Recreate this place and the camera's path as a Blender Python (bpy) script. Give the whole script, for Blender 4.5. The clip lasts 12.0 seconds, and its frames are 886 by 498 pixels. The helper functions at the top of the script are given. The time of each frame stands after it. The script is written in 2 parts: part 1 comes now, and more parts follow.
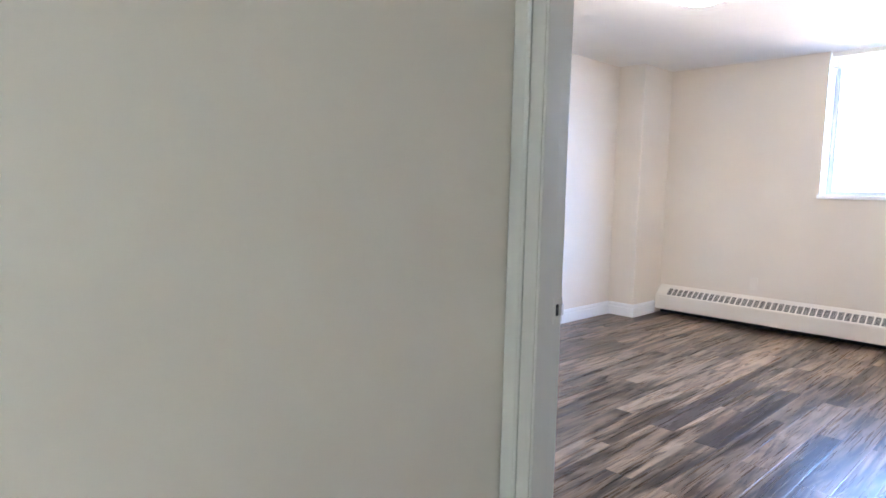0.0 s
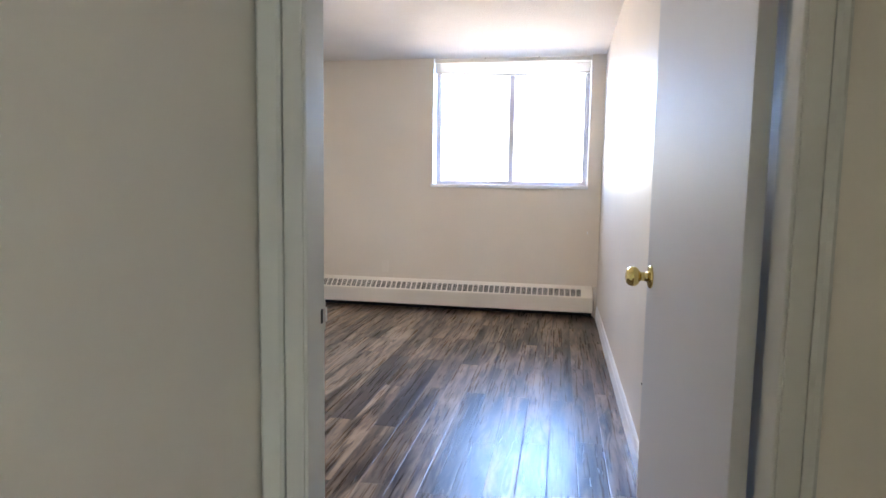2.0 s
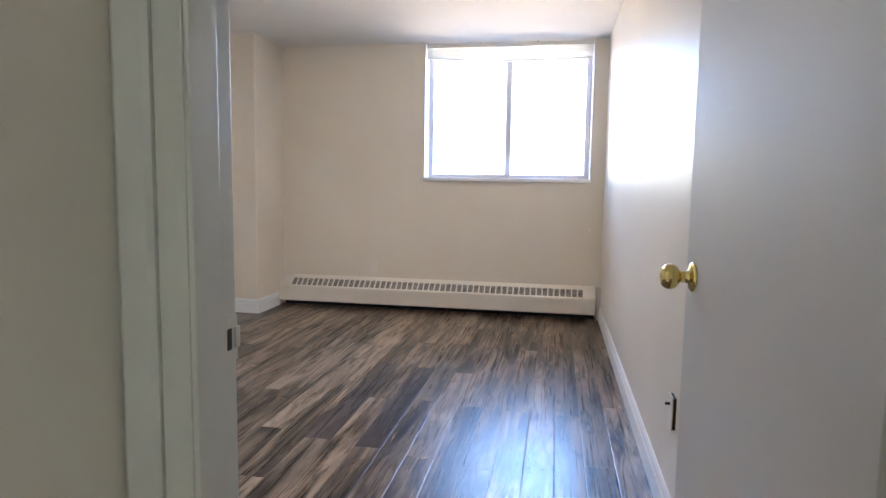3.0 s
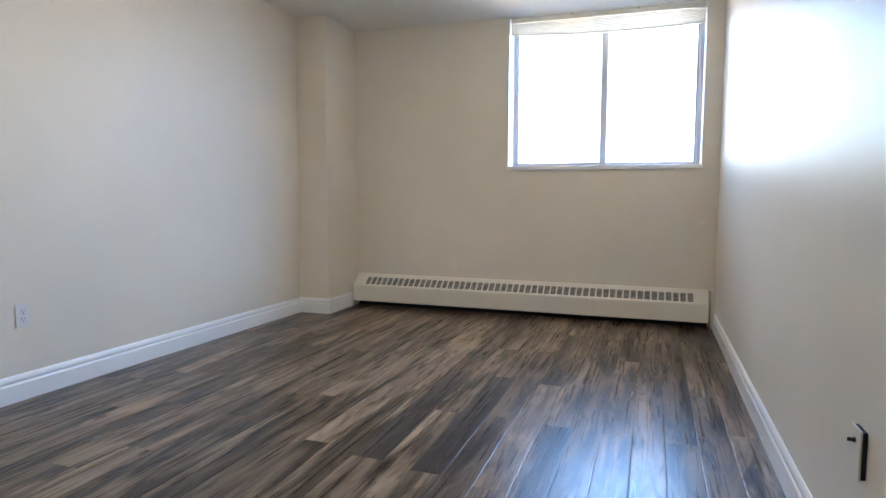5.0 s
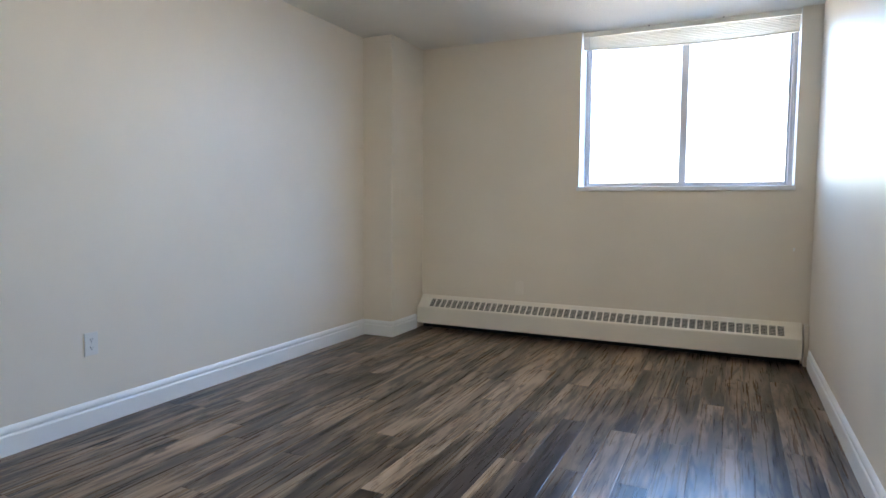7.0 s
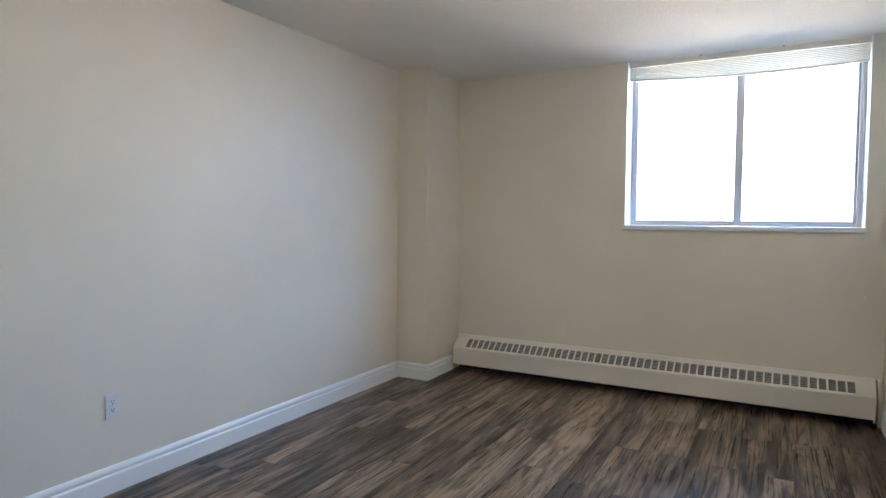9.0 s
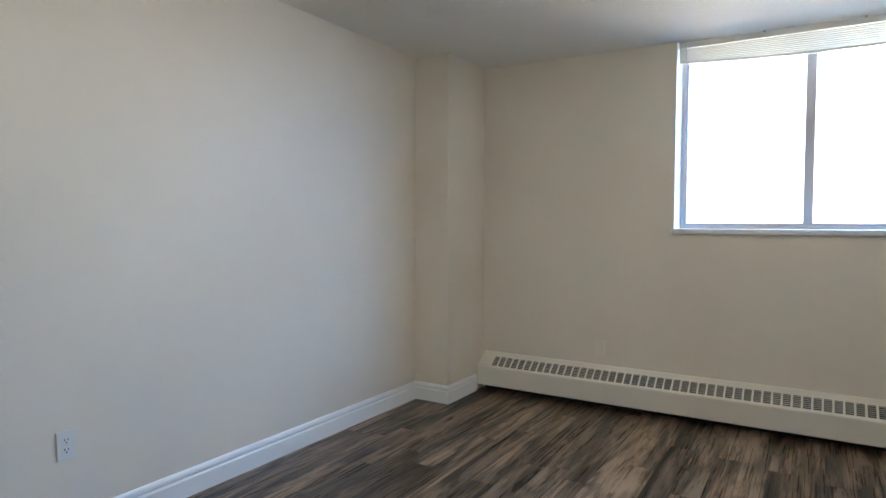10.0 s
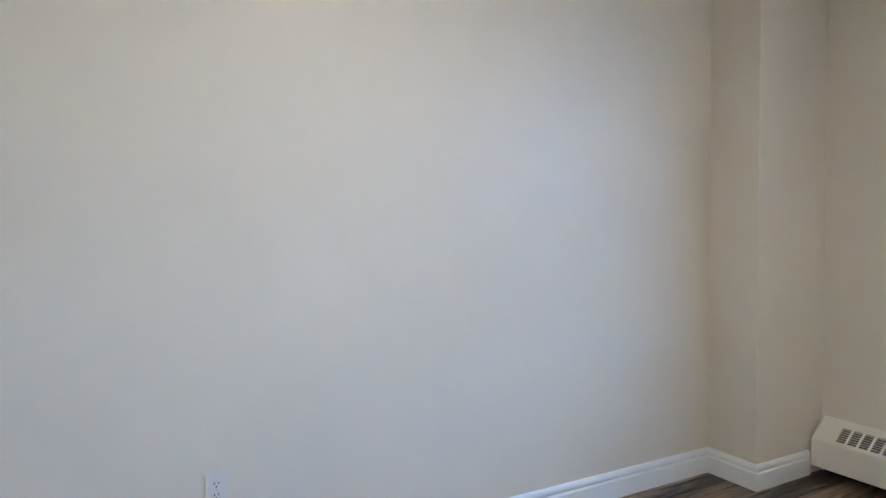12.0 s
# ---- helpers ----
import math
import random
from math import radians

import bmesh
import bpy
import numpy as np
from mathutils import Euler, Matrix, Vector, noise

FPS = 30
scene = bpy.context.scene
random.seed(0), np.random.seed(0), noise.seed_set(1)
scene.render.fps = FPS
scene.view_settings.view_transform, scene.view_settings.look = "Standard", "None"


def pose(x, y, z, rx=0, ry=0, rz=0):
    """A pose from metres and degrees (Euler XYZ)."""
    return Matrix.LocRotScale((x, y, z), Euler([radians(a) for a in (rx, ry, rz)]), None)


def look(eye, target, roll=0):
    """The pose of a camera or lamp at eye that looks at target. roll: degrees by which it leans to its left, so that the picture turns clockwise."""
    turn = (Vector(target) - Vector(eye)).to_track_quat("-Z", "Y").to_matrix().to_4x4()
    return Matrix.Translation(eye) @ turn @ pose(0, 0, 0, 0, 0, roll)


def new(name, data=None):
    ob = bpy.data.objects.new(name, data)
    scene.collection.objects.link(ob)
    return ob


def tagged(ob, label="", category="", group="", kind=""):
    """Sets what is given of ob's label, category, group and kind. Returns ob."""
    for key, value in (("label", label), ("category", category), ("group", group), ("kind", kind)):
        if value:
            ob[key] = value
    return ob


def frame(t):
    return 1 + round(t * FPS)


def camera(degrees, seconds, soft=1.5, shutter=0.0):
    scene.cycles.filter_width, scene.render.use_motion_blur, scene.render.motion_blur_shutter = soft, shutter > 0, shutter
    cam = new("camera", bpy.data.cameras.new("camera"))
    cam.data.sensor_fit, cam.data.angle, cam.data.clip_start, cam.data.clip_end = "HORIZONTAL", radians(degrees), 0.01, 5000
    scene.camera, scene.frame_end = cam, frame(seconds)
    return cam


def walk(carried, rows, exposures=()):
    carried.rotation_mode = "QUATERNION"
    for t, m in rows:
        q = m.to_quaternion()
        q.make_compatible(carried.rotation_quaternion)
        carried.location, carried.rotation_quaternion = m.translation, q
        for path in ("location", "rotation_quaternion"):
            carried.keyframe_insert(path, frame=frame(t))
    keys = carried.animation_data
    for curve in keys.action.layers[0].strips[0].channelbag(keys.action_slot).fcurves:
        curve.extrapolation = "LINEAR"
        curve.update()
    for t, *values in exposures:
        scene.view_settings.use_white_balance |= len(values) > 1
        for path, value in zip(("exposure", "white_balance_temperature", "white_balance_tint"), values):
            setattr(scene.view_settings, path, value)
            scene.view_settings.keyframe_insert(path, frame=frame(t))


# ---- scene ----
# ---- camera ----
cam = camera(72.0, 12.0)
PATH = [
    (0, (0.009, -0.319, 1.246), (-1.436, 1.05, 1.05), 1.3),
    (0.5, (-0.143, -0.342, 1.273), (-1.273, 1.296, 1.076), 1.3),
    (1, (-0.254, -0.336, 1.264), (-1.032, 1.496, 1.07), 1.3),
    (1.5, (-0.319, -0.322, 1.256), (-0.819, 1.604, 1.06), 1.1),
    (2, (-0.36, -0.253, 1.22), (-0.735, 1.702, 1.023), 0.9),
    (2.5, (-0.382, -0.067, 1.195), (-0.739, 1.891, 0.996), 0.9),
    (4.5, (-0.454, 0.571, 1.032), (-0.978, 2.493, 0.852), 0.4),
    (5, (-0.452, 0.67, 0.992), (-1.102, 2.554, 0.827), 0.3),
    (5.5, (-0.462, 0.75, 0.992), (-1.197, 2.603, 0.835), 0.3),
    (6, (-0.478, 0.806, 1.019), (-1.256, 2.642, 0.865), 0.4),
    (6.5, (-0.484, 0.836, 1.061), (-1.307, 2.652, 0.911), 0.3),
    (7, (-0.501, 0.833, 1.108), (-1.356, 2.636, 0.966), 0.4),
    (9, (-0.614, 1.033, 1.309), (-1.574, 2.785, 1.209), 0.4),
    (9.5, (-0.719, 1.278, 1.303), (-1.734, 2.999, 1.213), 0.3),
    (10, (-0.829, 1.522, 1.296), (-1.872, 3.226, 1.213), 0.2),
    (10.5, (-0.936, 1.767, 1.302), (-2.082, 3.404, 1.22), 0.1),
    (11, (-0.965, 2.048, 1.331), (-2.332, 3.505, 1.245), -0.2),
    (11.5, (-1.073, 2.274, 1.317), (-2.653, 3.498, 1.237), -0.3),
    (12, (-1.194, 2.478, 1.281), (-2.951, 3.433, 1.223), -0.2),
]
EXPOSURES = [(0.0, 5.08, 5780, 28), (1.0, 4.77, 5950, 27), (2.5, 4.37, 6250, 27), (4.5, 4.14, 6230, 21), (5.5, 4.0, 6170, 19), (9.0, 3.85, 6080, 17), (10.5, 3.8, 6030, 16), (11.0, 3.85, 6010, 18), (12.0, 4.1, 5960, 19)]
walk(cam, [(t, look(eye, target, roll)) for t, eye, target, roll in PATH], EXPOSURES)
SKY, SUN, DAY, LAMP, HALL_FILL = 0.15, 5.0, 41.0, 2.3, 5.1

# ---- light ----
world = bpy.data.worlds.new("sky")
scene.world = world
world.use_nodes = True
wn = world.node_tree
sky = wn.nodes.new("ShaderNodeTexSky")
sky.sky_type = "NISHITA"
sky.sun_disc = False
sky.sun_elevation = radians(36)
sky.sun_rotation = radians(102)
wn.links.new(sky.outputs["Color"], wn.nodes["Background"].inputs["Color"])
wn.nodes["Background"].inputs["Strength"].default_value = SKY

sun = new("sun", bpy.data.lights.new("sun", "SUN"))
sun.data.energy = SUN
sun.data.angle = radians(0.5)
sun.data.color = (1.0, 0.94, 0.85)
sun.matrix_world = look((7.91, -1.68, 5.88), (0, 0, 0))


# the high sky's light, outside the window and above the horizon
daylight = new("sky_daylight", bpy.data.lights.new("sky_daylight", "AREA"))
daylight.data.shape = "RECTANGLE"
daylight.data.size, daylight.data.size_y = 3.9, 2.0
daylight.data.energy = DAY
daylight.data.color = (0.28, 0.57, 1.0)
daylight.matrix_world = look((0.25, 8.01, 2.96), (-0.88, 6.05, 1.90))


# ---- materials ----
def material(name):
    m = bpy.data.materials.new(name)
    m.use_nodes = True
    return m, m.node_tree, m.node_tree.nodes["Principled BSDF"]


def node(tree, kind, **inputs):
    n = tree.nodes.new(kind)
    for key, value in inputs.items():
        n.inputs[key.replace("_", " ")].default_value = value
    return n


def ramp(tree, source, stops):
    r = tree.nodes.new("ShaderNodeValToRGB")
    while len(r.color_ramp.elements) < len(stops):
        r.color_ramp.elements.new(0.5)
    for e, (place, c) in zip(r.color_ramp.elements, stops):
        e.position, e.color = place, (*c, 1)
    tree.links.new(source, r.inputs["Fac"])
    return r.outputs["Color"]


def bumpy(tree, bsdf, height, strength, distance):
    b = node(tree, "ShaderNodeBump", Strength=strength, Distance=distance)
    tree.links.new(height, b.inputs["Height"])
    tree.links.new(b.outputs["Normal"], bsdf.inputs["Normal"])


def paint(name, colour, rough, grain=260.0, relief=0.12, spread=0.03, depth=0.001, gloss=0.5):
    """Rolled or brushed paint: orange peel, faint uneven tone and uneven sheen."""
    m, tree, bsdf = material(name)
    co = tree.nodes.new("ShaderNodeTexCoord").outputs["Object"]
    blot = node(tree, "ShaderNodeTexNoise", Scale=1.7, Detail=4.0)
    fine = node(tree, "ShaderNodeTexNoise", Scale=grain, Detail=3.0)
    for n in (blot, fine):
        tree.links.new(co, n.inputs["Vector"])
    low = [c * (1 - spread) for c in colour]
    high = [min(1, c * (1 + spread)) for c in colour]
    tree.links.new(ramp(tree, blot.outputs["Fac"], ((0.3, low), (0.7, high))), bsdf.inputs["Base Color"])
    r = node(tree, "ShaderNodeMapRange", From_Min=0.3, From_Max=0.7, To_Min=rough - 0.03, To_Max=rough + 0.04)
    tree.links.new(blot.outputs["Fac"], r.inputs["Value"])
    tree.links.new(r.outputs["Result"], bsdf.inputs["Roughness"])
    bsdf.inputs["Specular IOR Level"].default_value = gloss
    bumpy(tree, bsdf, fine.outputs["Fac"], relief, depth)
    return m


def plain(name, colour, rough, metal=0.0, scratch=0.0):
    m, tree, bsdf = material(name)
    bsdf.inputs["Base Color"].default_value = (*colour, 1)
    bsdf.inputs["Metallic"].default_value = metal
    co = tree.nodes.new("ShaderNodeTexCoord").outputs["Object"]
    n = node(tree, "ShaderNodeTexNoise", Scale=90.0, Detail=3.0)
    tree.links.new(co, n.inputs["Vector"])
    r = node(tree, "ShaderNodeMapRange", To_Min=max(0.02, rough - 0.06), To_Max=rough + 0.06)
    tree.links.new(n.outputs["Fac"], r.inputs["Value"])
    tree.links.new(r.outputs["Result"], bsdf.inputs["Roughness"])
    if scratch:
        bumpy(tree, bsdf, n.outputs["Fac"], scratch, 0.001)
    return m


def laminate(name, deep, mid, pale):
    """Grey-brown oak laminate: long streaks, dark flecks along the grain, each plank its own cut and tone."""
    m, tree, bsdf = material(name)
    co = tree.nodes.new("ShaderNodeTexCoord").outputs["Object"]
    info = tree.nodes.new("ShaderNodeObjectInfo").outputs["Random"]
    shift = node(tree, "ShaderNodeVectorMath")
    shift.operation = "MULTIPLY_ADD"
    away = node(tree, "ShaderNodeCombineXYZ")
    for k, axis in ((37.0, "X"), (91.0, "Y"), (53.0, "Z")):
        mul = node(tree, "ShaderNodeMath")
        mul.operation = "MULTIPLY"
        mul.inputs[1].default_value = k
        tree.links.new(info, mul.inputs[0])
        tree.links.new(mul.outputs[0], away.inputs[axis])
    shift.inputs[1].default_value = (1, 1, 1)
    tree.links.new(co, shift.inputs[0])
    tree.links.new(away.outputs[0], shift.inputs[2])

    def streak(sx, sy, detail, rough, warp):
        mp = node(tree, "ShaderNodeMapping", Scale=(sx, sy, 1.0))
        tree.links.new(shift.outputs[0], mp.inputs["Vector"])
        n = node(tree, "ShaderNodeTexNoise", Scale=1.0, Detail=detail, Roughness=rough, Distortion=warp)
        tree.links.new(mp.outputs[0], n.inputs["Vector"])
        return n.outputs["Fac"]

    broad = streak(9.0, 0.95, 4.0, 0.56, 1.2)
    cloud = streak(6.0, 1.0, 4.0, 0.6, 1.0)
    grain = streak(90.0, 2.0, 3.0, 0.6, 0.2)
    fleck = streak(15.0, 1.8, 3.0, 0.55, 1.8)
    base = ramp(tree, broad, ((0.38, deep), (0.46, mid), (0.56, pale)))
    g = ramp(tree, grain, ((0.3, (0.92, 0.92, 0.92)), (0.62, (1.04, 1.04, 1.04))))
    f = ramp(tree, fleck, ((0.34, (0.30, 0.26, 0.23)), (0.48, (1, 1, 1))))
    c = ramp(tree, cloud, ((0.36, (0.46, 0.43, 0.41)), (0.56, (1.14, 1.10, 1.04))))
    tone = node(tree, "ShaderNodeMapRange", To_Min=0.60, To_Max=1.22)
    tree.links.new(info, tone.inputs["Value"])
    last = base
    for other in (g, f, c, tone.outputs["Result"]):
        mix = tree.nodes.new("ShaderNodeMix")
        mix.data_type, mix.blend_type = "RGBA", "MULTIPLY"
        mix.inputs["Factor"].default_value = 1.0
        tree.links.new(last, mix.inputs["A"])
        tree.links.new(other, mix.inputs["B"])
        last = mix.outputs["Result"]
    tree.links.new(last, bsdf.inputs["Base Color"])
    r = node(tree, "ShaderNodeMapRange", To_Min=FLOOR_ROUGH - 0.05, To_Max=FLOOR_ROUGH + 0.08)
    tree.links.new(grain, r.inputs["Value"])
    tree.links.new(r.outputs["Result"], bsdf.inputs["Roughness"])
    bsdf.inputs["Specular IOR Level"].default_value = 0.27
    bumpy(tree, bsdf, grain, 0.04, 0.0006)
    return m


FLOOR_ROUGH = 0.27
WALL = paint("wall_paint", (0.80, 0.722, 0.605), 0.40, 240.0, 0.10, gloss=0.23)
PLATE = paint("plate_paint", (0.825, 0.748, 0.632), 0.38, 200.0, 0.08)
CEIL = paint("stippled_ceiling", (0.85, 0.815, 0.74), 0.85, 70.0, 0.75, 0.03, 0.006, 0.2)
TRIM = paint("white_trim_paint", (0.87, 0.87, 0.85), 0.30, 120.0, 0.05, 0.015)
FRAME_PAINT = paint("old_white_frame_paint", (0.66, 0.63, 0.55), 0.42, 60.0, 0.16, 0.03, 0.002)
DOOR_PAINT = paint("door_paint", (0.68, 0.655, 0.62), 0.50, 150.0, 0.10, 0.02, gloss=0.28)
HEATER = paint("cream_enamel", (0.79, 0.73, 0.625), 0.36, 90.0, 0.04, 0.02)
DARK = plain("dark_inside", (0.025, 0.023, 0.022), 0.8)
FIN = plain("grey_fins", (0.50, 0.46, 0.40), 0.5, 0.0)
BRASS = plain("polished_brass", (0.83, 0.66, 0.25), 0.10, 1.0)
STEEL = plain("zinc_steel", (0.62, 0.60, 0.57), 0.32, 1.0)
PLASTIC = plain("white_plastic", (0.74, 0.72, 0.68), 0.38)
BLACK = plain("black_slot", (0.012, 0.012, 0.012), 0.6)
# window frame colour greyed to carry the shade of its backlit faces
ALU = plain("aluminium_backlit_grey", (0.57, 0.53, 0.53), 0.35, 0.0)
SLAT = plain("cream_slat", (0.84, 0.80, 0.71), 0.4)
SHEER, sheer_tree, sheer = material("backlit_thin_slat")
sheer.inputs["Base Color"].default_value = (0.88, 0.86, 0.80, 1)
sheer.inputs["Roughness"].default_value = 0.4
thin = node(sheer_tree, "ShaderNodeBsdfTranslucent", Color=(0.90, 0.87, 0.81, 1))
blend = node(sheer_tree, "ShaderNodeMixShader", Fac=0.74)
sheer_tree.links.new(sheer.outputs[0], blend.inputs[1])
sheer_tree.links.new(thin.outputs[0], blend.inputs[2])
sheer_tree.links.new(blend.outputs[0], sheer_tree.nodes["Material Output"].inputs["Surface"])
PLANK = laminate("oak_laminate", (0.056, 0.039, 0.026), (0.158, 0.111, 0.073), (0.290, 0.213, 0.148))
PLANK_DARK = laminate("dark_oak_laminate", (0.055, 0.041, 0.036), (0.064, 0.048, 0.043), (0.072, 0.055, 0.048))
SEAM = plain("plank_core", (0.10, 0.08, 0.065), 0.7)
GROUND = paint("pale_concrete_ground", (0.60, 0.53, 0.41), 0.9, 3.0, 0.1, 0.15)

GLASS = bpy.data.materials.new("window_glass")
GLASS.use_nodes = True
gt = GLASS.node_tree
gt.nodes.remove(gt.nodes["Principled BSDF"])
clear = gt.nodes.new("ShaderNodeBsdfTransparent")
clear.inputs["Color"].default_value = (0.97, 0.98, 0.975, 1)
shine = gt.nodes.new("ShaderNodeBsdfGlossy")
shine.inputs["Roughness"].default_value = 0.02
fres = node(gt, "ShaderNodeFresnel", IOR=1.5)
both = gt.nodes.new("ShaderNodeMixShader")
gt.links.new(fres.outputs[0], both.inputs[0])
gt.links.new(clear.outputs[0], both.inputs[1])
gt.links.new(shine.outputs[0], both.inputs[2])
gt.links.new(both.outputs[0], gt.nodes["Material Output"].inputs["Surface"])

LIT, lit_tree, lit = material("lit_opal_glass")
lit.inputs["Base Color"].default_value = (0.9, 0.9, 0.88, 1)
lit.inputs["Emission Color"].default_value = (0.97, 0.95, 0.80, 1)
lit.inputs["Emission Strength"].default_value = LAMP
# emission of an added hall light; no such source is known
HALL_GLOW, hall_tree, hlit = material("hall_fill_light")
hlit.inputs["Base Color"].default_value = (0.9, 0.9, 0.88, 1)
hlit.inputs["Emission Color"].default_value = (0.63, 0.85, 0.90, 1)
hlit.inputs["Emission Strength"].default_value = HALL_FILL


# ---- mesh helpers ----
def box(bm, x0, x1, y0, y1, z0, z1, bevel=0.0):
    made = bmesh.ops.create_cube(bm, size=1.0)["verts"]
    for v in made:
        v.co = Vector(((x0 + x1) / 2 + v.co.x * (x1 - x0), (y0 + y1) / 2 + v.co.y * (y1 - y0), (z0 + z1) / 2 + v.co.z * (z1 - z0)))
    if bevel:
        edges = list({e for v in made for e in v.link_edges})
        bmesh.ops.bevel(bm, geom=edges, offset=bevel, segments=2, affect="EDGES", profile=0.6)
    return made


def prism(bm, outline, x0, x1):
    """A (y, z) outline drawn out along x."""
    a = [bm.verts.new((x0, y, z)) for y, z in outline]
    b = [bm.verts.new((x1, y, z)) for y, z in outline]
    n = len(outline)
    for i in range(n):
        bm.faces.new((a[i], a[(i + 1) % n], b[(i + 1) % n], b[i]))
    bm.faces.new(a[::-1])
    bm.faces.new(b)
    bmesh.ops.recalc_face_normals(bm, faces=bm.faces)


def lathe(bm, outline, axis_pose=Matrix(), steps=28):
    """(radius, height) turned round z, then posed."""
    rings = []
    for r, h in outline:
        if r < 1e-6:
            rings.append([bm.verts.new(axis_pose @ Vector((0, 0, h)))])
        else:
            rings.append([bm.verts.new(axis_pose @ Vector((r * math.cos(2 * math.pi * k / steps), r * math.sin(2 * math.pi * k / steps), h))) for k in range(steps)])
    for a, b in zip(rings, rings[1:]):
        for k in range(steps):
            k2 = (k + 1) % steps
            quad = [a[k % len(a)], a[k2 % len(a)], b[k2 % len(b)], b[k % len(b)]]
            quad = list(dict.fromkeys(quad))
            if len(quad) > 2:
                bm.faces.new(quad)
    bmesh.ops.recalc_face_normals(bm, faces=bm.faces)


def sweep(bm, outline, path):
    """A (out, up) outline drawn along a plan path with mitred corners; out is to the right of the way."""
    pts = [Vector(p) for p in path]
    rows = []
    for i, p in enumerate(pts):
        ways = []
        if i:
            ways.append((p - pts[i - 1]).normalized())
        if i < len(pts) - 1:
            ways.append((pts[i + 1] - p).normalized())
        rights = [Vector((w.y, -w.x)) for w in ways]
        mid = sum(rights, Vector((0, 0))).normalized()
        mid = mid / mid.dot(rights[0])
        rows.append([bm.verts.new((p.x + mid.x * d, p.y + mid.y * d, z)) for d, z in outline])
    n = len(outline)
    for a, b in zip(rows, rows[1:]):
        for k in range(n):
            bm.faces.new((a[k], a[(k + 1) % n], b[(k + 1) % n], b[k]))
    bm.faces.new(rows[0])
    bm.faces.new(rows[-1][::-1])
    bmesh.ops.recalc_face_normals(bm, faces=bm.faces)


def finish(name, bm, mat, smooth=False):
    me = bpy.data.meshes.new(name)
    bm.to_mesh(me)
    bm.free()
    me.materials.append(mat)
    if smooth:
        for p in me.polygons:
            p.use_smooth = True
    return new(name, me)


def part(name, bm, mat, parent, label="", smooth=False):
    ob = finish(name, bm, mat, smooth)
    ob.parent = parent
    return tagged(ob, label)


def thing(name, m, label, category, group="", kind=""):
    ob = new(name)
    ob.matrix_world = m
    ob.empty_display_size = 0.1
    return tagged(ob, label, category, group, kind)


def setting(name, boxes, mat, label, category):
    bm = bmesh.new()
    for b in boxes:
        box(bm, *b)
    return tagged(finish(name, bm, mat), label, category, kind="structure")


# ---- plan ----
LEFT, RIGHT, BACK, TOP = -3.346, 0.012, 5.80, 2.50   # inner faces of the room
COL_X, COL_Y = -3.066, 5.245                 # corner column
HALL_Y, ROOM_Y = 0.715, 0.800                # the two faces of the door wall
OPEN_L, OPEN_R, HEAD = -0.819, 0.006, 2.07   # rough door opening
WIN_L, WIN_R, SILL = -1.644, -0.114, 1.268   # window opening, up to the ceiling
HALL_L, HALL_R, HALL_B = -0.868, 0.30, -3.6
HALL_WIDE, SHADE_CORNER_Y = 1.60, -0.70         # unseen: the hall widens behind a corner added to shade the right casing

setting("wall_left", [(LEFT - 0.12, LEFT, ROOM_Y, BACK + 0.3, -0.1, TOP + 0.15)], WALL, "light greige painted bedroom wall with satin sheen", "wall")
setting("wall_right", [(RIGHT, RIGHT + 0.12, ROOM_Y, BACK + 0.3, -0.1, TOP + 0.15)], WALL, "light greige painted bedroom wall reflecting the window", "wall")
setting("wall_window", [(LEFT, WIN_L, BACK, BACK + 0.3, -0.1, TOP + 0.15), (WIN_R, RIGHT, BACK, BACK + 0.3, -0.1, TOP + 0.15),
                        (WIN_L, WIN_R, BACK, BACK + 0.3, -0.1, SILL - 0.034)], WALL, "light greige painted outer wall with a window opening", "wall")
setting("wall_door", [(LEFT, OPEN_L, HALL_Y, ROOM_Y, -0.1, TOP + 0.15), (OPEN_R, HALL_R + 0.12, HALL_Y, ROOM_Y, -0.1, TOP + 0.15),
                      (OPEN_L, OPEN_R, HALL_Y, ROOM_Y, HEAD, TOP + 0.15)], WALL, "greige painted partition wall with a doorway", "wall")
bm = bmesh.new()
box(bm, LEFT - 0.03, COL_X, COL_Y, BACK + 0.03, -0.1, TOP + 0.03, 0.007)
tagged(finish("column", bm, WALL), "square boxed-in corner column painted greige", "column", kind="structure")
setting("ceiling", [(LEFT, RIGHT, ROOM_Y, BACK, TOP, TOP + 0.15), (WIN_L, WIN_R, BACK, BACK + 0.3, TOP, TOP + 0.15)], CEIL, "white stippled bedroom ceiling", "ceiling")
setting("hall_ceiling", [(HALL_L, HALL_R, SHADE_CORNER_Y, HALL_Y, TOP, TOP + 0.15), (HALL_L, HALL_WIDE, HALL_B, SHADE_CORNER_Y, TOP, TOP + 0.15)], CEIL, "white stippled hall ceiling", "ceiling")
setting("wall_hall_back", [(HALL_L, HALL_WIDE, HALL_B - 0.12, HALL_B, -0.1, TOP + 0.15)], WALL, "greige painted hall wall", "wall")
setting("wall_hall_left", [(HALL_L - 0.12, HALL_L, HALL_B, HALL_Y, -0.1, TOP + 0.15)], WALL, "greige painted side wall of the hall", "wall")
# corner added out of view; it blocks hall light from the right casing
setting("wall_hall_right", [(HALL_R, HALL_R + 0.12, SHADE_CORNER_Y, HALL_Y, -0.1, TOP + 0.15), (HALL_R + 0.12, HALL_WIDE + 0.12, SHADE_CORNER_Y, SHADE_CORNER_Y + 0.12, -0.1, TOP + 0.15),
                            (HALL_WIDE, HALL_WIDE + 0.12, HALL_B, SHADE_CORNER_Y, -0.1, TOP + 0.15)], WALL, "unseen greige hall wall with a corner added to shade the right casing", "wall")
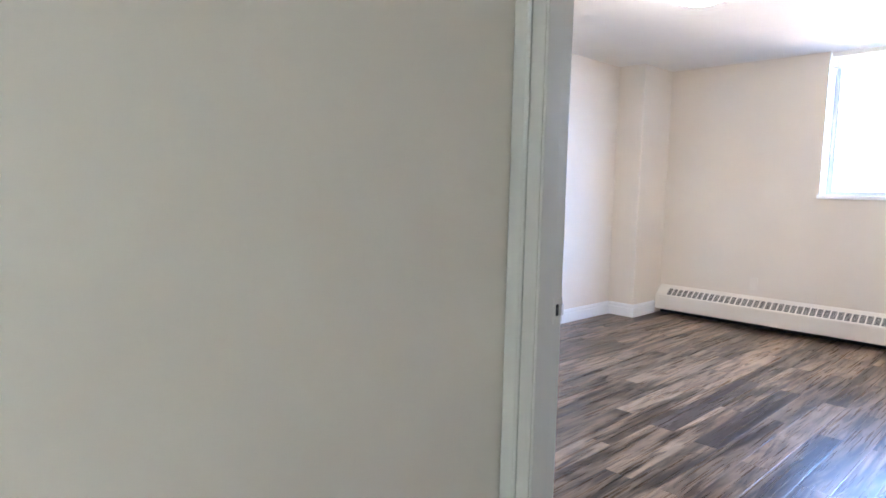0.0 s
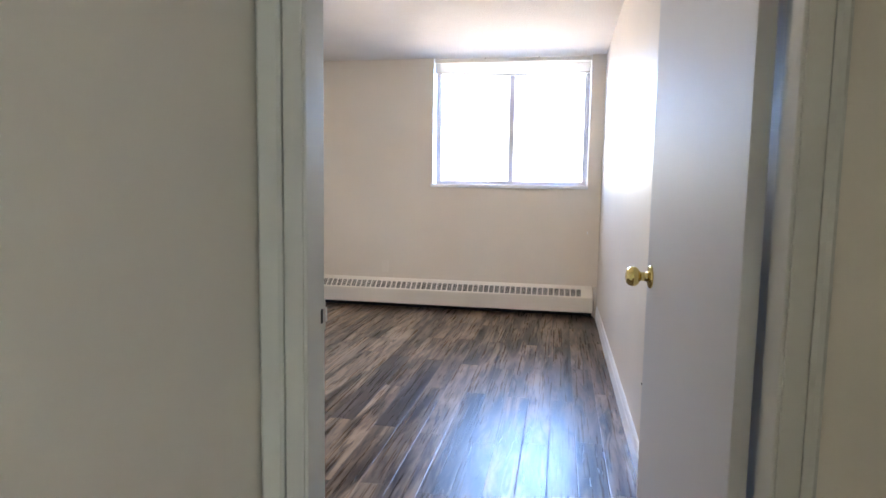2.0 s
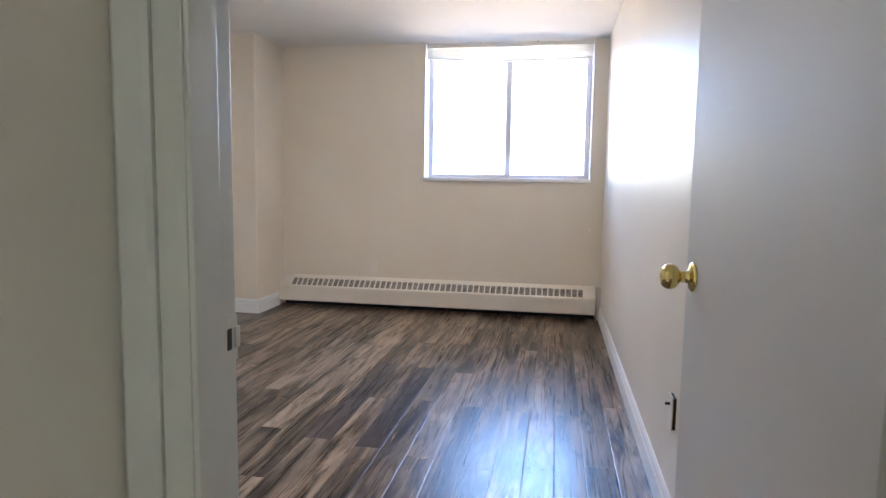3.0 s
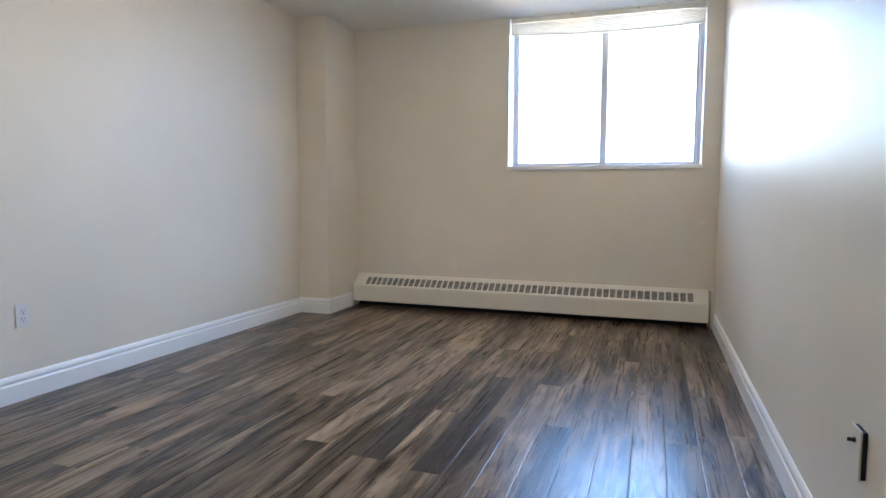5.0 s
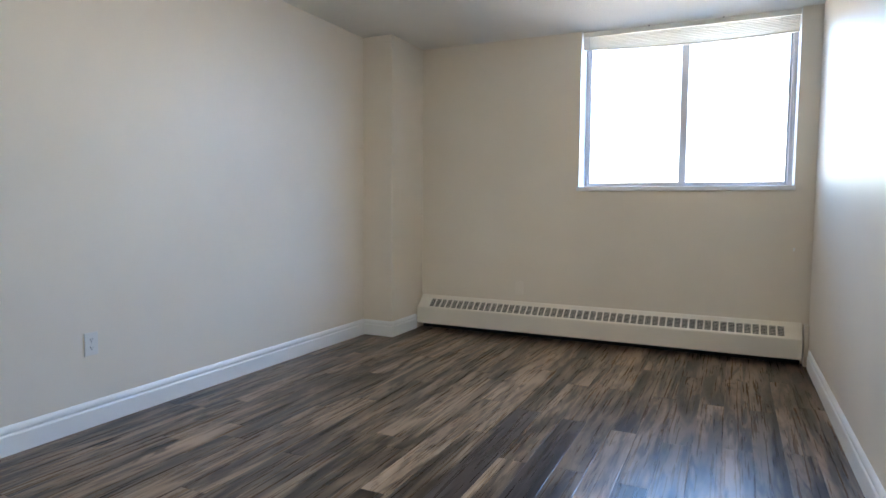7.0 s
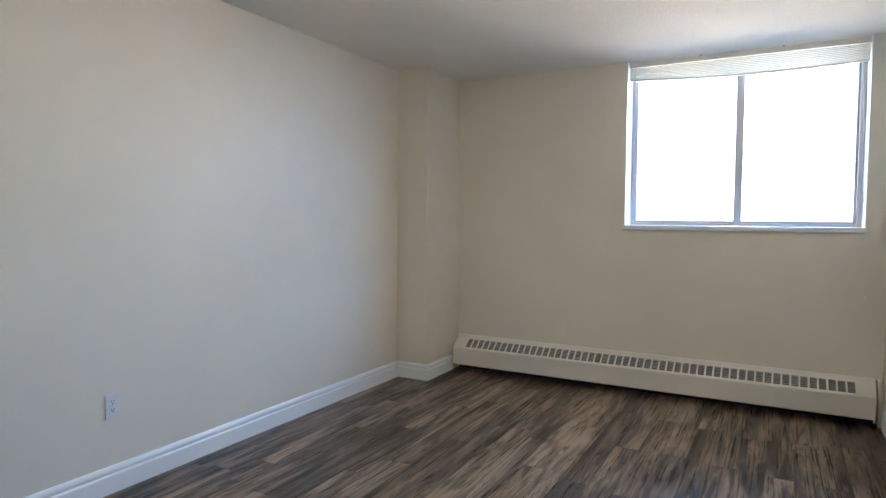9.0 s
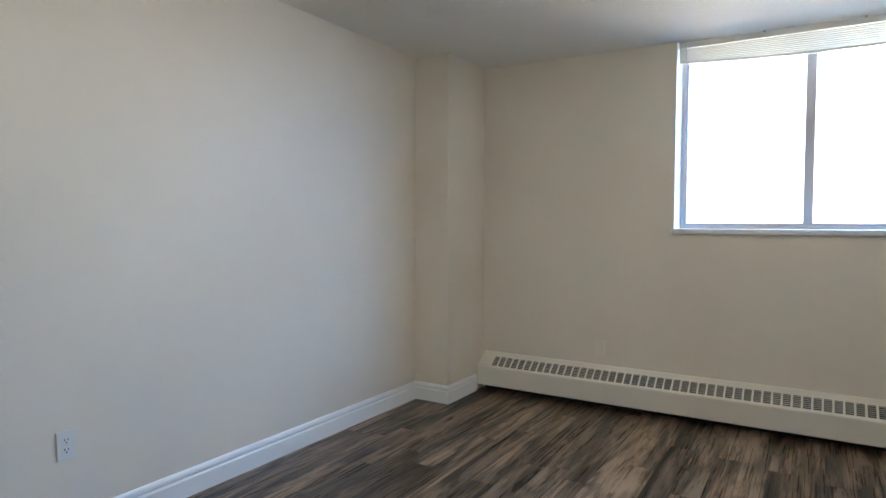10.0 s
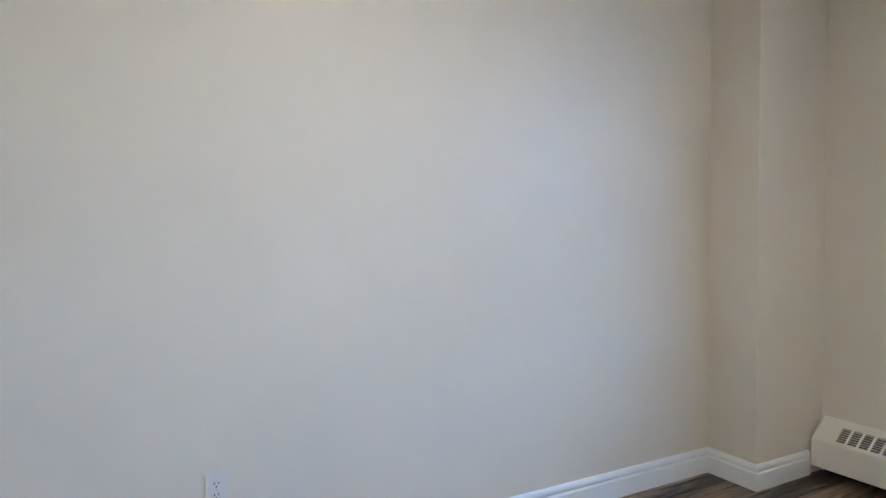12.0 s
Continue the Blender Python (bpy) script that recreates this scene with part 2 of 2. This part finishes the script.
setting("hall_floor", [(HALL_L, HALL_R, SHADE_CORNER_Y, ROOM_Y - 0.03, -0.1, 0.0), (HALL_L, HALL_WIDE, HALL_B, SHADE_CORNER_Y, -0.1, 0.0)], PLANK, "grey-brown laminate hall floor", "floor")
floor = setting("floor", [(LEFT, RIGHT, ROOM_Y - 0.03, BACK, -0.1, -0.0055)], SEAM, "grey-brown oak laminate plank floor", "floor")

bm = bmesh.new()
bmesh.ops.create_circle(bm, cap_ends=True, radius=4000, segments=64)
for v in bm.verts:
    v.co.z = -9.0
tagged(finish("ground", bm, GROUND), "sunlit pale ground far below the window", "ground", kind="structure")

# baseboards
BASE = ((0.0, 0.0), (0.015, 0.0), (0.015, 0.084), (0.0125, 0.089), (0.0095, 0.092), (0.0095, 0.098), (0.0125, 0.102),
        (0.0125, 0.110), (0.010, 0.119), (0.006, 0.126), (0.003, 0.130), (0.0, 0.130))
bm = bmesh.new()
sweep(bm, BASE, ((LEFT, ROOM_Y), (LEFT, COL_Y), (COL_X, COL_Y), (COL_X, BACK - 0.128)))
tagged(finish("baseboard", bm, TRIM), "white moulded baseboard round the column", "baseboard", kind="structure")
bm = bmesh.new()
sweep(bm, BASE, ((RIGHT, BACK - 0.14), (RIGHT, ROOM_Y)))
tagged(finish("baseboard", bm, TRIM), "white moulded baseboard along the wall", "baseboard", kind="structure")

# ---- doorway ----
frame_thing = thing("door_1", pose(0, 0, 0), "white painted wooden door frame, paint yellowed and chipped", "door frame", kind="structure")
JL, JR = -0.779, -0.034                      # faces of the stops
for side, face, sign in (("left", JL, 1), ("right", JR, -1)):
    bm = bmesh.new()
    a, b = sorted((face - sign * 0.006, face - sign * 0.040))
    box(bm, a, b, 0.707, 0.803, 0.0, 2.05, 0.002)
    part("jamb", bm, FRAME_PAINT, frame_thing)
    bm = bmesh.new()
    a, b = sorted((face, face - sign * 0.0065))
    box(bm, a, b, 0.710, 0.765, 0.0, 2.04, 0.0025)
    part("door_stop_strip", bm, FRAME_PAINT, frame_thing)
    bm = bmesh.new()
    near, far = (face - 0.0425, face - 0.084) if side == "left" else (face + 0.0405, face + 0.060)
    outline = ((near, 0.715), (near, 0.705), (near - sign * 0.006, 0.700), (far + sign * 0.006, 0.698), (far, 0.702), (far, 0.715))
    for z0, z1 in ((0.0, 2.12),):
        lo = [bm.verts.new((x, y, z0)) for x, y in outline]
        hi = [bm.verts.new((x, y, z1)) for x, y in outline]
        for k in range(6):
            bm.faces.new((lo[k], lo[(k + 1) % 6], hi[(k + 1) % 6], hi[k]))
        bm.faces.new(lo)
        bm.faces.new(hi)
        bmesh.ops.recalc_face_normals(bm, faces=bm.faces)
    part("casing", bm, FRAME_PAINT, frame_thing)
bm = bmesh.new()
box(bm, JL - 0.04, JR + 0.04, 0.707, 0.803, 2.05, 2.07, 0.002)
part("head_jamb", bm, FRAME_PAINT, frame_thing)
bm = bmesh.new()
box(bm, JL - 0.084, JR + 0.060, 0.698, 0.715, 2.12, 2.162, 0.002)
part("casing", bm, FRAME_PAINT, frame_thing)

strike = thing("strike_plate", pose(JL - 0.006, 0.785, 0.984), "painted strike plate with bare zinc lip in the jamb", "strike plate")
bm = bmesh.new()
box(bm, 0.0, 0.002, -0.014, 0.018, -0.028, 0.028, 0.0006)
part("plate", bm, FRAME_PAINT, strike, "painted-over plate")
bm = bmesh.new()
box(bm, -0.003, 0.0045, 0.010, 0.0205, -0.013, 0.013, 0.0008)
part("lip", bm, STEEL, strike, "bare zinc lip")
bm = bmesh.new()
box(bm, 0.0021, 0.0026, -0.006, 0.004, -0.013, 0.013)
part("latch_hole", bm, BLACK, strike)
for z in (-0.021, 0.021):
    bm = bmesh.new()
    lathe(bm, ((0, 0.0032), (0.002, 0.003), (0.0035, 0.0022)), Matrix.Translation((0, 0, z)) @ pose(0, 0, 0, 0, 90, 0), 10)
    part("screw", bm, FRAME_PAINT, strike)

# door, swung open into the room; its local x runs from hinge to latch, local y is its thickness
DOOR_ANGLE = 92.8
door = thing("door_leaf", pose(-0.037, 0.806, 0.012, 0, 0, DOOR_ANGLE), "flush white painted bedroom door standing open", "door")
bm = bmesh.new()
box(bm, 0.003, 0.790, 0.0, 0.030, 0.0, 2.02, 0.002)
part("slab", bm, DOOR_PAINT, door)
KX, KZ = 0.731, 0.969


def knob_outline():
    rose = ((0.0, 0.0), (0.032, 0.0), (0.0335, 0.002), (0.0325, 0.005), (0.027, 0.0085), (0.018, 0.010), (0.0135, 0.013))
    neck = ((0.0125, 0.020), (0.0125, 0.028), (0.015, 0.032))
    ball = tuple((0.0285 * math.sin(a) ** 0.8, 0.0505 - 0.0215 * math.cos(a)) for a in (0.75, 1.05, 1.35, 1.6, 1.9, 2.2, 2.45))
    return rose, neck, ball


for y, turn in ((0.030, -90), (0.0, 90)):
    k = pose(KX, y, KZ, turn, 0, 0)
    rose, neck, ball = knob_outline()
    bm = bmesh.new()
    lathe(bm, rose + neck[:1], k)
    plate = part("rose", bm, BRASS, door, "round polished brass rose", True)
    bm = bmesh.new()
    lathe(bm, neck + ball + ((0.012, 0.0695), (0.0085, 0.0685), (0.0, 0.0685)), k)
    part("knob", bm, BRASS, door, "polished brass ball knob", True)
    bm = bmesh.new()
    box(bm, KX - 0.0035, KX + 0.0035, *((y + 0.0686, y + 0.0715) if y else (-0.0715, -0.0686)), KZ - 0.0012, KZ + 0.0012, 0.0004)
    part("turn_button", bm, BRASS, door)
bm = bmesh.new()
box(bm, 0.7895, 0.7915, 0.004, 0.026, KZ - 0.028, KZ + 0.028)
part("latch_plate", bm, BRASS, door)


# ---- window ----
window = thing("window_1", pose(0, 0, 0), "white framed sliding window with a thin sill", "window", kind="structure")
FY = 6.0
bm = bmesh.new()
box(bm, WIN_L, WIN_L + 0.030, FY, FY + 0.09, SILL, TOP, 0.002)
box(bm, WIN_R - 0.035, WIN_R, FY, FY + 0.09, SILL, TOP, 0.002)
box(bm, WIN_L + 0.030, WIN_R - 0.035, FY, FY + 0.09, SILL, SILL + 0.022, 0.002)
box(bm, WIN_L + 0.030, WIN_R - 0.035, FY, FY + 0.09, TOP - 0.03, TOP, 0.002)
part("window_frame", bm, ALU, window)
for x0, x1, y0 in ((WIN_L + 0.030, -0.850, FY + 0.012), (-0.906, WIN_R - 0.035, FY + 0.046)):
    bm = bmesh.new()
    w = 0.014 if x0 < -1 else 0.016
    left_w = w if x0 < -1 else 0.052
    right_w = 0.054 if x0 < -1 else w
    z0, z1 = SILL + 0.022, TOP - 0.03
    box(bm, x0, x0 + left_w, y0, y0 + 0.03, z0, z1, 0.002)
    box(bm, x1 - right_w, x1, y0, y0 + 0.03, z0, z1, 0.002)
    box(bm, x0 + left_w, x1 - right_w, y0, y0 + 0.03, z0, z0 + 0.016, 0.002)
    box(bm, x0 + left_w, x1 - right_w, y0, y0 + 0.03, z1 - 0.02, z1, 0.002)
    sash = part("sash", bm, ALU, window)
    bm = bmesh.new()
    box(bm, x0 + left_w - 0.004, x1 - right_w + 0.004, y0 + 0.012, y0 + 0.016, z0 + 0.012, z1 - 0.016)
    pane = part("pane", bm, GLASS, sash)
    pane.visible_shadow = False
bm = bmesh.new()
box(bm, WIN_L - 0.014, WIN_R + 0.004, BACK - 0.020, FY, SILL - 0.034, SILL, 0.004)
part("window_sill", bm, TRIM, window)
bm = bmesh.new()
box(bm, WIN_L, WIN_L + 0.004, BACK + 0.002, FY, SILL, TOP - 0.001)
part("reveal_lining", bm, TRIM, window)
bm = bmesh.new()
box(bm, WIN_R - 0.004, WIN_R, BACK + 0.002, FY, SILL, TOP - 0.001)
part("reveal_lining", bm, TRIM, window)

# raised mini blind
blind = thing("mini_blind", pose(0, 0, 0), "white mini blind drawn up under the window head", "blind")
BX0, BX1, BY = WIN_L + 0.010, WIN_R - 0.006, BACK + 0.020
bm = bmesh.new()
box(bm, BX0, BX1, BY, BY + 0.026, TOP - 0.045, TOP - 0.006, 0.002)
part("headrail", bm, SLAT, blind)
for x in (BX0 + 0.5, BX0 + 1.02):
    bm = bmesh.new()
    box(bm, x - 0.007, x + 0.007, BY - 0.002, BY + 0.027, TOP - 0.012, TOP - 0.001, 0.001)
    part("bracket", bm, FIN, blind, "small grey ceiling bracket")


def sagging(bm, y0, y1, zl, zr, thick, sag, curve):
    n = 24
    rows = []
    for i in range(n + 1):
        f = i / n
        x = BX0 + 0.004 + f * (BX1 - BX0 - 0.008)
        z = zl + (zr - zl) * f - sag * 4 * f * (1 - f)
        ring = []
        for k in range(5):
            u = k / 4
            ring.append((x, y0 + (y1 - y0) * u, z + curve * 4 * u * (1 - u)))
        rows.append([bm.verts.new(p) for p in ring] + [bm.verts.new((p[0], p[1], p[2] - thick)) for p in ring[::-1]])
    for a, b in zip(rows, rows[1:]):
        for k in range(10):
            bm.faces.new((a[k], a[(k + 1) % 10], b[(k + 1) % 10], b[k]))
    bm.faces.new(rows[0])
    bm.faces.new(rows[-1][::-1])
    bmesh.ops.recalc_face_normals(bm, faces=bm.faces)


COUNT = 9
for i in range(COUNT):
    f = (i + 0.5) / COUNT
    bm = bmesh.new()
    j = 0.0012 if i % 2 else 0.0
    sagging(bm, BY + j, BY + 0.025 + j, TOP - 0.046 - f * 0.076, TOP - 0.046 - f * 0.096, 0.0072, 0.022 * f, 0.0008)
    part("slat", bm, SHEER, blind)
bm = bmesh.new()
sagging(bm, BY, BY + 0.025, TOP - 0.126, TOP - 0.146, 0.014, 0.024, 0.001)
part("bottom_rail", bm, SLAT, blind)
for x0, z0, x1, z1, r in ((BX0 + 0.05, TOP - 0.04, BX0 + 0.052, TOP - 0.165, 0.0035), (BX1 - 0.040, TOP - 0.15, BX1 - 0.012, SILL + 0.05, 0.0018), (BX1 - 0.12, TOP - 0.04, BX1 - 0.118, TOP - 0.10, 0.002)):
    bm = bmesh.new()
    way = Vector((x1 - x0, 0, z1 - z0))
    m = Matrix.Translation((x0, BY - 0.004, z0)) @ way.to_track_quat("Z", "Y").to_matrix().to_4x4()
    lathe(bm, ((0, 0), (r, 0.0), (r, way.length), (0, way.length)), m, 8)
    part("cord", bm, PLASTIC, blind)

# ---- heater along the window wall ----
heater = thing("baseboard_heater", pose(0, 0, 0), "long cream enamelled hydronic baseboard heater", "heater")
HX0, HX1 = COL_X + 0.018, -0.034
bm = bmesh.new()
prism(bm, ((BACK - 0.002, 0.294), (BACK - 0.016, 0.294), (BACK - 0.026, 0.283), (BACK - 0.034, 0.274), (BACK - 0.036, 0.272), (BACK - 0.032, 0.270), (BACK - 0.020, 0.284), (BACK - 0.002, 0.288)), HX0, HX1)
part("top_rail", bm, HEATER, heater)
# sloped grille plane from (y, z) = G0 at its foot to G1 at its head
G0, G1 = (BACK - 0.128, 0.198), (BACK - 0.036, 0.273)
PITCH, SLOTS, SLOT_W = 0.0529, 53, 0.041
GX0 = -2.935
bm = bmesh.new()
prism(bm, ((G0[0], G0[1]), (G0[0] - 0.002, 0.190), (G0[0] - 0.002, 0.056), (G0[0] + 0.010, 0.050), (G0[0] + 0.010, 0.053), (G0[0] + 0.001, 0.058), (G0[0] + 0.001, 0.188), (G0[0] + 0.012, 0.2065), (G0[0] + 0.011, 0.2075)), HX0, HX1)
part("front_panel", bm, HEATER, heater)


def slope(u, lift=0.0):
    dy, dz = G1[0] - G0[0], G1[1] - G0[1]
    ln = math.hypot(dy, dz)
    return G0[0] + dy * u - lift * dz / ln, G0[1] + dz * u + lift * dy / ln


def slab_on_slope(bm, x0, x1, u0, u1, thick=0.002, lift=0.0):
    prism(bm, (slope(u0, lift), slope(u1, lift), slope(u1, lift - thick), slope(u0, lift - thick)), x0, x1)


bm = bmesh.new()
slab_on_slope(bm, HX0, GX0, 0.08, 1.0)
slab_on_slope(bm, GX0 + SLOTS * PITCH - (PITCH - SLOT_W), HX1, 0.08, 1.0)
slab_on_slope(bm, GX0, GX0 + SLOTS * PITCH - (PITCH - SLOT_W), 0.90, 1.0)
part("grille_border", bm, HEATER, heater)
bm = bmesh.new()
slab_on_slope(bm, 0, PITCH - SLOT_W, 0.08, 0.90)
rib = part("rib", bm, HEATER, heater)
rib.location.x = GX0 + SLOT_W
for i in range(1, SLOTS - 1):
    r = new("rib", rib.data)
    r.parent, r.location = heater, (GX0 + SLOT_W + i * PITCH, 0, 0)
bm = bmesh.new()
for k in range(7):
    u = 0.13 + k * 0.115
    y, z = slope(u, -0.002)
    prism(bm, ((y, z), (y + 0.0058, z + 0.0040), (y + 0.0064, z + 0.0030), (y + 0.0006, z - 0.0010)), 0, SLOT_W)
fin = part("louvre", bm, FIN, heater, "grey louvred slot")
fin.location.x = GX0
for i in range(1, SLOTS):
    r = new("louvre", fin.data)
    r.parent, r.location = heater, (GX0 + i * PITCH, 0, 0)
# near-black sheet down to the floor: the cavity's shade as colour
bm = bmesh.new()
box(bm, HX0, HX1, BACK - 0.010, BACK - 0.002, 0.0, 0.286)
part("shade_plate", bm, DARK, heater)
bm = bmesh.new()
lathe(bm, ((0, 0), (0.011, 0), (0.011, HX1 - HX0 - 0.02), (0, HX1 - HX0 - 0.02)), Matrix.Translation((HX0 + 0.01, BACK - 0.065, 0.12)) @ pose(0, 0, 0, 0, 90, 0), 12)
part("pipe", bm, FIN, heater)
for x0, x1 in ((HX0 - 0.0005, HX0 + 0.003), (HX1 - 0.003, HX1 + 0.0005)):
    bm = bmesh.new()
    prism(bm, ((BACK - 0.002, 0.293), (BACK - 0.022, 0.291), (G0[0] + 0.002, 0.199), (G0[0], 0.186), (G0[0], 0.05), (BACK - 0.002, 0.05)), x0, x1)
    part("end_cap", bm, HEATER, heater)
trim = thing("heater_filler", pose(0, 0, 0), "narrow cream filler strip between heater and wall", "trim strip")
bm = bmesh.new()
box(bm, -0.020, 0.008, BACK - 0.085, BACK - 0.004, 0.0, 0.292, 0.003)
part("strip", bm, HEATER, trim)


# ---- sockets and small things ----
def outlet(m, label, plate_mat, blank=False):
    """A duplex wall outlet, or a blank plate, with its back on the wall and its face towards -y."""
    ob = thing("wall_outlet", m, label, "wall outlet")
    bm = bmesh.new()
    box(bm, -0.035, 0.035, -0.007, -0.001, -0.057, 0.057, 0.0018)
    part("cover_plate", bm, plate_mat, ob)
    if blank:
        for z in (-0.030, 0.030):
            bm = bmesh.new()
            lathe(bm, ((0, 0.0012), (0.0022, 0.0010), (0.0032, 0.0)), Matrix.Translation((0, -0.007, z)) @ pose(0, 0, 0, 90, 0, 0), 10)
            part("screw", bm, plate_mat, ob)
        return ob
    bm = bmesh.new()
    lathe(bm, ((0, 0.0012), (0.0022, 0.0010), (0.0032, 0.0)), Matrix.Translation((0, -0.007, 0)) @ pose(0, 0, 0, 90, 0, 0), 10)
    part("screw", bm, STEEL, ob)
    for z in (-0.0195, 0.0195):
        bm = bmesh.new()
        box(bm, -0.0165, 0.0165, -0.0075, -0.006, z - 0.014, z + 0.014, 0.001)
        face = part("socket", bm, plate_mat, ob)
        for dx, dz, w, h in ((-0.0065, 0.004, 0.0016, 0.0042), (0.0065, 0.004, 0.0014, 0.0036), (0.0, -0.0075, 0.0026, 0.0026)):
            bm = bmesh.new()
            box(bm, dx - w, dx + w, -0.0080, -0.0070, z + dz - h, z + dz + h)
            part("slot", bm, BLACK, face)
    return ob


def cable_plate(m):
    """A painted plate standing off the wall on a black block for its shaded gap, with a threaded aerial socket in
    its upper third.
    """
    ob = thing("cable_plate", m, "loose painted cable plate standing proud of the wall", "cable plate")
    bm = bmesh.new()
    box(bm, -0.035, 0.035, -0.015, -0.010, -0.057, 0.057, 0.0018)
    part("cover_plate", bm, WALL, ob)
    # solid black block; the gap's shade is put into its colour
    bm = bmesh.new()
    box(bm, -0.031, 0.034, -0.010, 0.0, -0.054, 0.054)
    part("gap_shade_block", bm, BLACK, ob, "black block for the shaded gap behind the plate")
    bm = bmesh.new()
    lathe(bm, ((0.0, 0.0), (0.0062, 0.0), (0.0062, 0.003), (0.0045, 0.0032), (0.0045, 0.015), (0.0, 0.0152)), Matrix.Translation((0, -0.015, 0.026)) @ pose(0, 0, 0, 90, 0, 0), 12)
    part("socket", bm, DARK, ob, "dark threaded aerial socket")
    return ob


outlet(pose(LEFT, 2.774, 0.414, 0, 0, 90), "white duplex wall outlet above the baseboard", PLASTIC)
outlet(pose(-2.130, BACK, 0.411), "blank outlet plate painted over in wall colour", PLATE, True)
cable_plate(pose(RIGHT, 2.250, 0.424, 0, 0, -90))

nail = thing("wall_hook", pose(-0.100, BACK, 0.814), "small white plastic hook stuck on the wall", "hook")
bm = bmesh.new()
box(bm, -0.006, 0.006, -0.004, 0.0, -0.012, 0.012, 0.001)
box(bm, -0.004, 0.004, -0.014, -0.003, -0.012, -0.007, 0.001)
part("hook", bm, TRIM, nail)


def dome_lamp(m, label, mat):
    ob = thing("ceiling_lamp", m, label, "ceiling lamp")
    bm = bmesh.new()
    lathe(bm, ((0, 0), (0.17, 0), (0.172, -0.012), (0.165, -0.022), (0, -0.022)))
    part("base", bm, PLASTIC, ob, "white round metal base", True)
    bm = bmesh.new()
    lathe(bm, ((0.165, -0.022), (0.195, -0.030), (0.197, -0.038), (0.185, -0.060), (0.155, -0.082), (0.11, -0.100), (0.06, -0.110), (0, -0.113)), steps=40)
    part("shade", bm, mat, ob, "lit opal glass bowl", True)
    return ob


dome_lamp(pose(-1.70, 3.38, TOP), "lit round opal glass ceiling lamp", LIT)
# second bowl is added, unseen, only to brighten the hall walls
dome_lamp(pose(1.0, -2.7, TOP), "added glowing bowl that lights the hall out of view", HALL_GLOW)

# ---- floor planks ----
WIDE, LONG, LAST = 0.1275, 1.25, -0.123
JOINT = {0: 2.69, 1: 3.265, 2: 2.62, 3: 3.27, 4: 3.82, 5: 3.288, 6: 2.626, 7: 2.07, 8: 2.675, 9: 3.31, 10: 2.72, 15: 3.291}
DARKER = {(8, 2.675), (10, 2.72)}
shapes = {}


def plank_mesh(w, ln):
    key = (round(w, 4), round(ln, 3))
    if key not in shapes:
        a, b, e, d = w / 2 - 0.0002, ln / 2 - 0.0002, 0.0036, 0.0006
        vs, fs = [], []
        for ix, iy, z in ((a - e, b - e * 0.6, 0.0), (a, b, -d), (a, b, -0.0055)):
            vs += [(-ix, -iy, z), (ix, -iy, z), (ix, iy, z), (-ix, iy, z)]
        fs.append((0, 1, 2, 3))
        for r in (0, 4):
            for k in range(4):
                k2 = (k + 1) % 4
                fs.append((r + k, r + 4 + k, r + 4 + k2, r + k2))
        me = bpy.data.meshes.new("plank")
        me.from_pydata(vs, [], fs)
        me.materials.append(PLANK)
        shapes[key] = me
    return shapes[key]


rng = random.Random(7)
row, right = -1, RIGHT
while right > LEFT + 0.01:
    left = max(LEFT, LAST - WIDE * (row + 1))
    start = JOINT.get(row, rng.uniform(1.8, 3.0))
    y = start - LONG * math.ceil((start - ROOM_Y) / LONG)
    while y < BACK:
        y0, y1 = max(y, ROOM_Y - 0.03), min(y + LONG, BACK)
        if y1 - y0 > 0.02:
            ob = new("plank", plank_mesh(right - left, y1 - y0))
            ob.parent = floor
            ob.location = ((left + right) / 2, (y0 + y1) / 2, 0)
            if any(k == row and abs(v - y) < 0.02 for k, v in DARKER):
                ob.material_slots[0].link = "OBJECT"
                ob.material_slots[0].material = PLANK_DARK
        y += LONG
    right = left
    row += 1
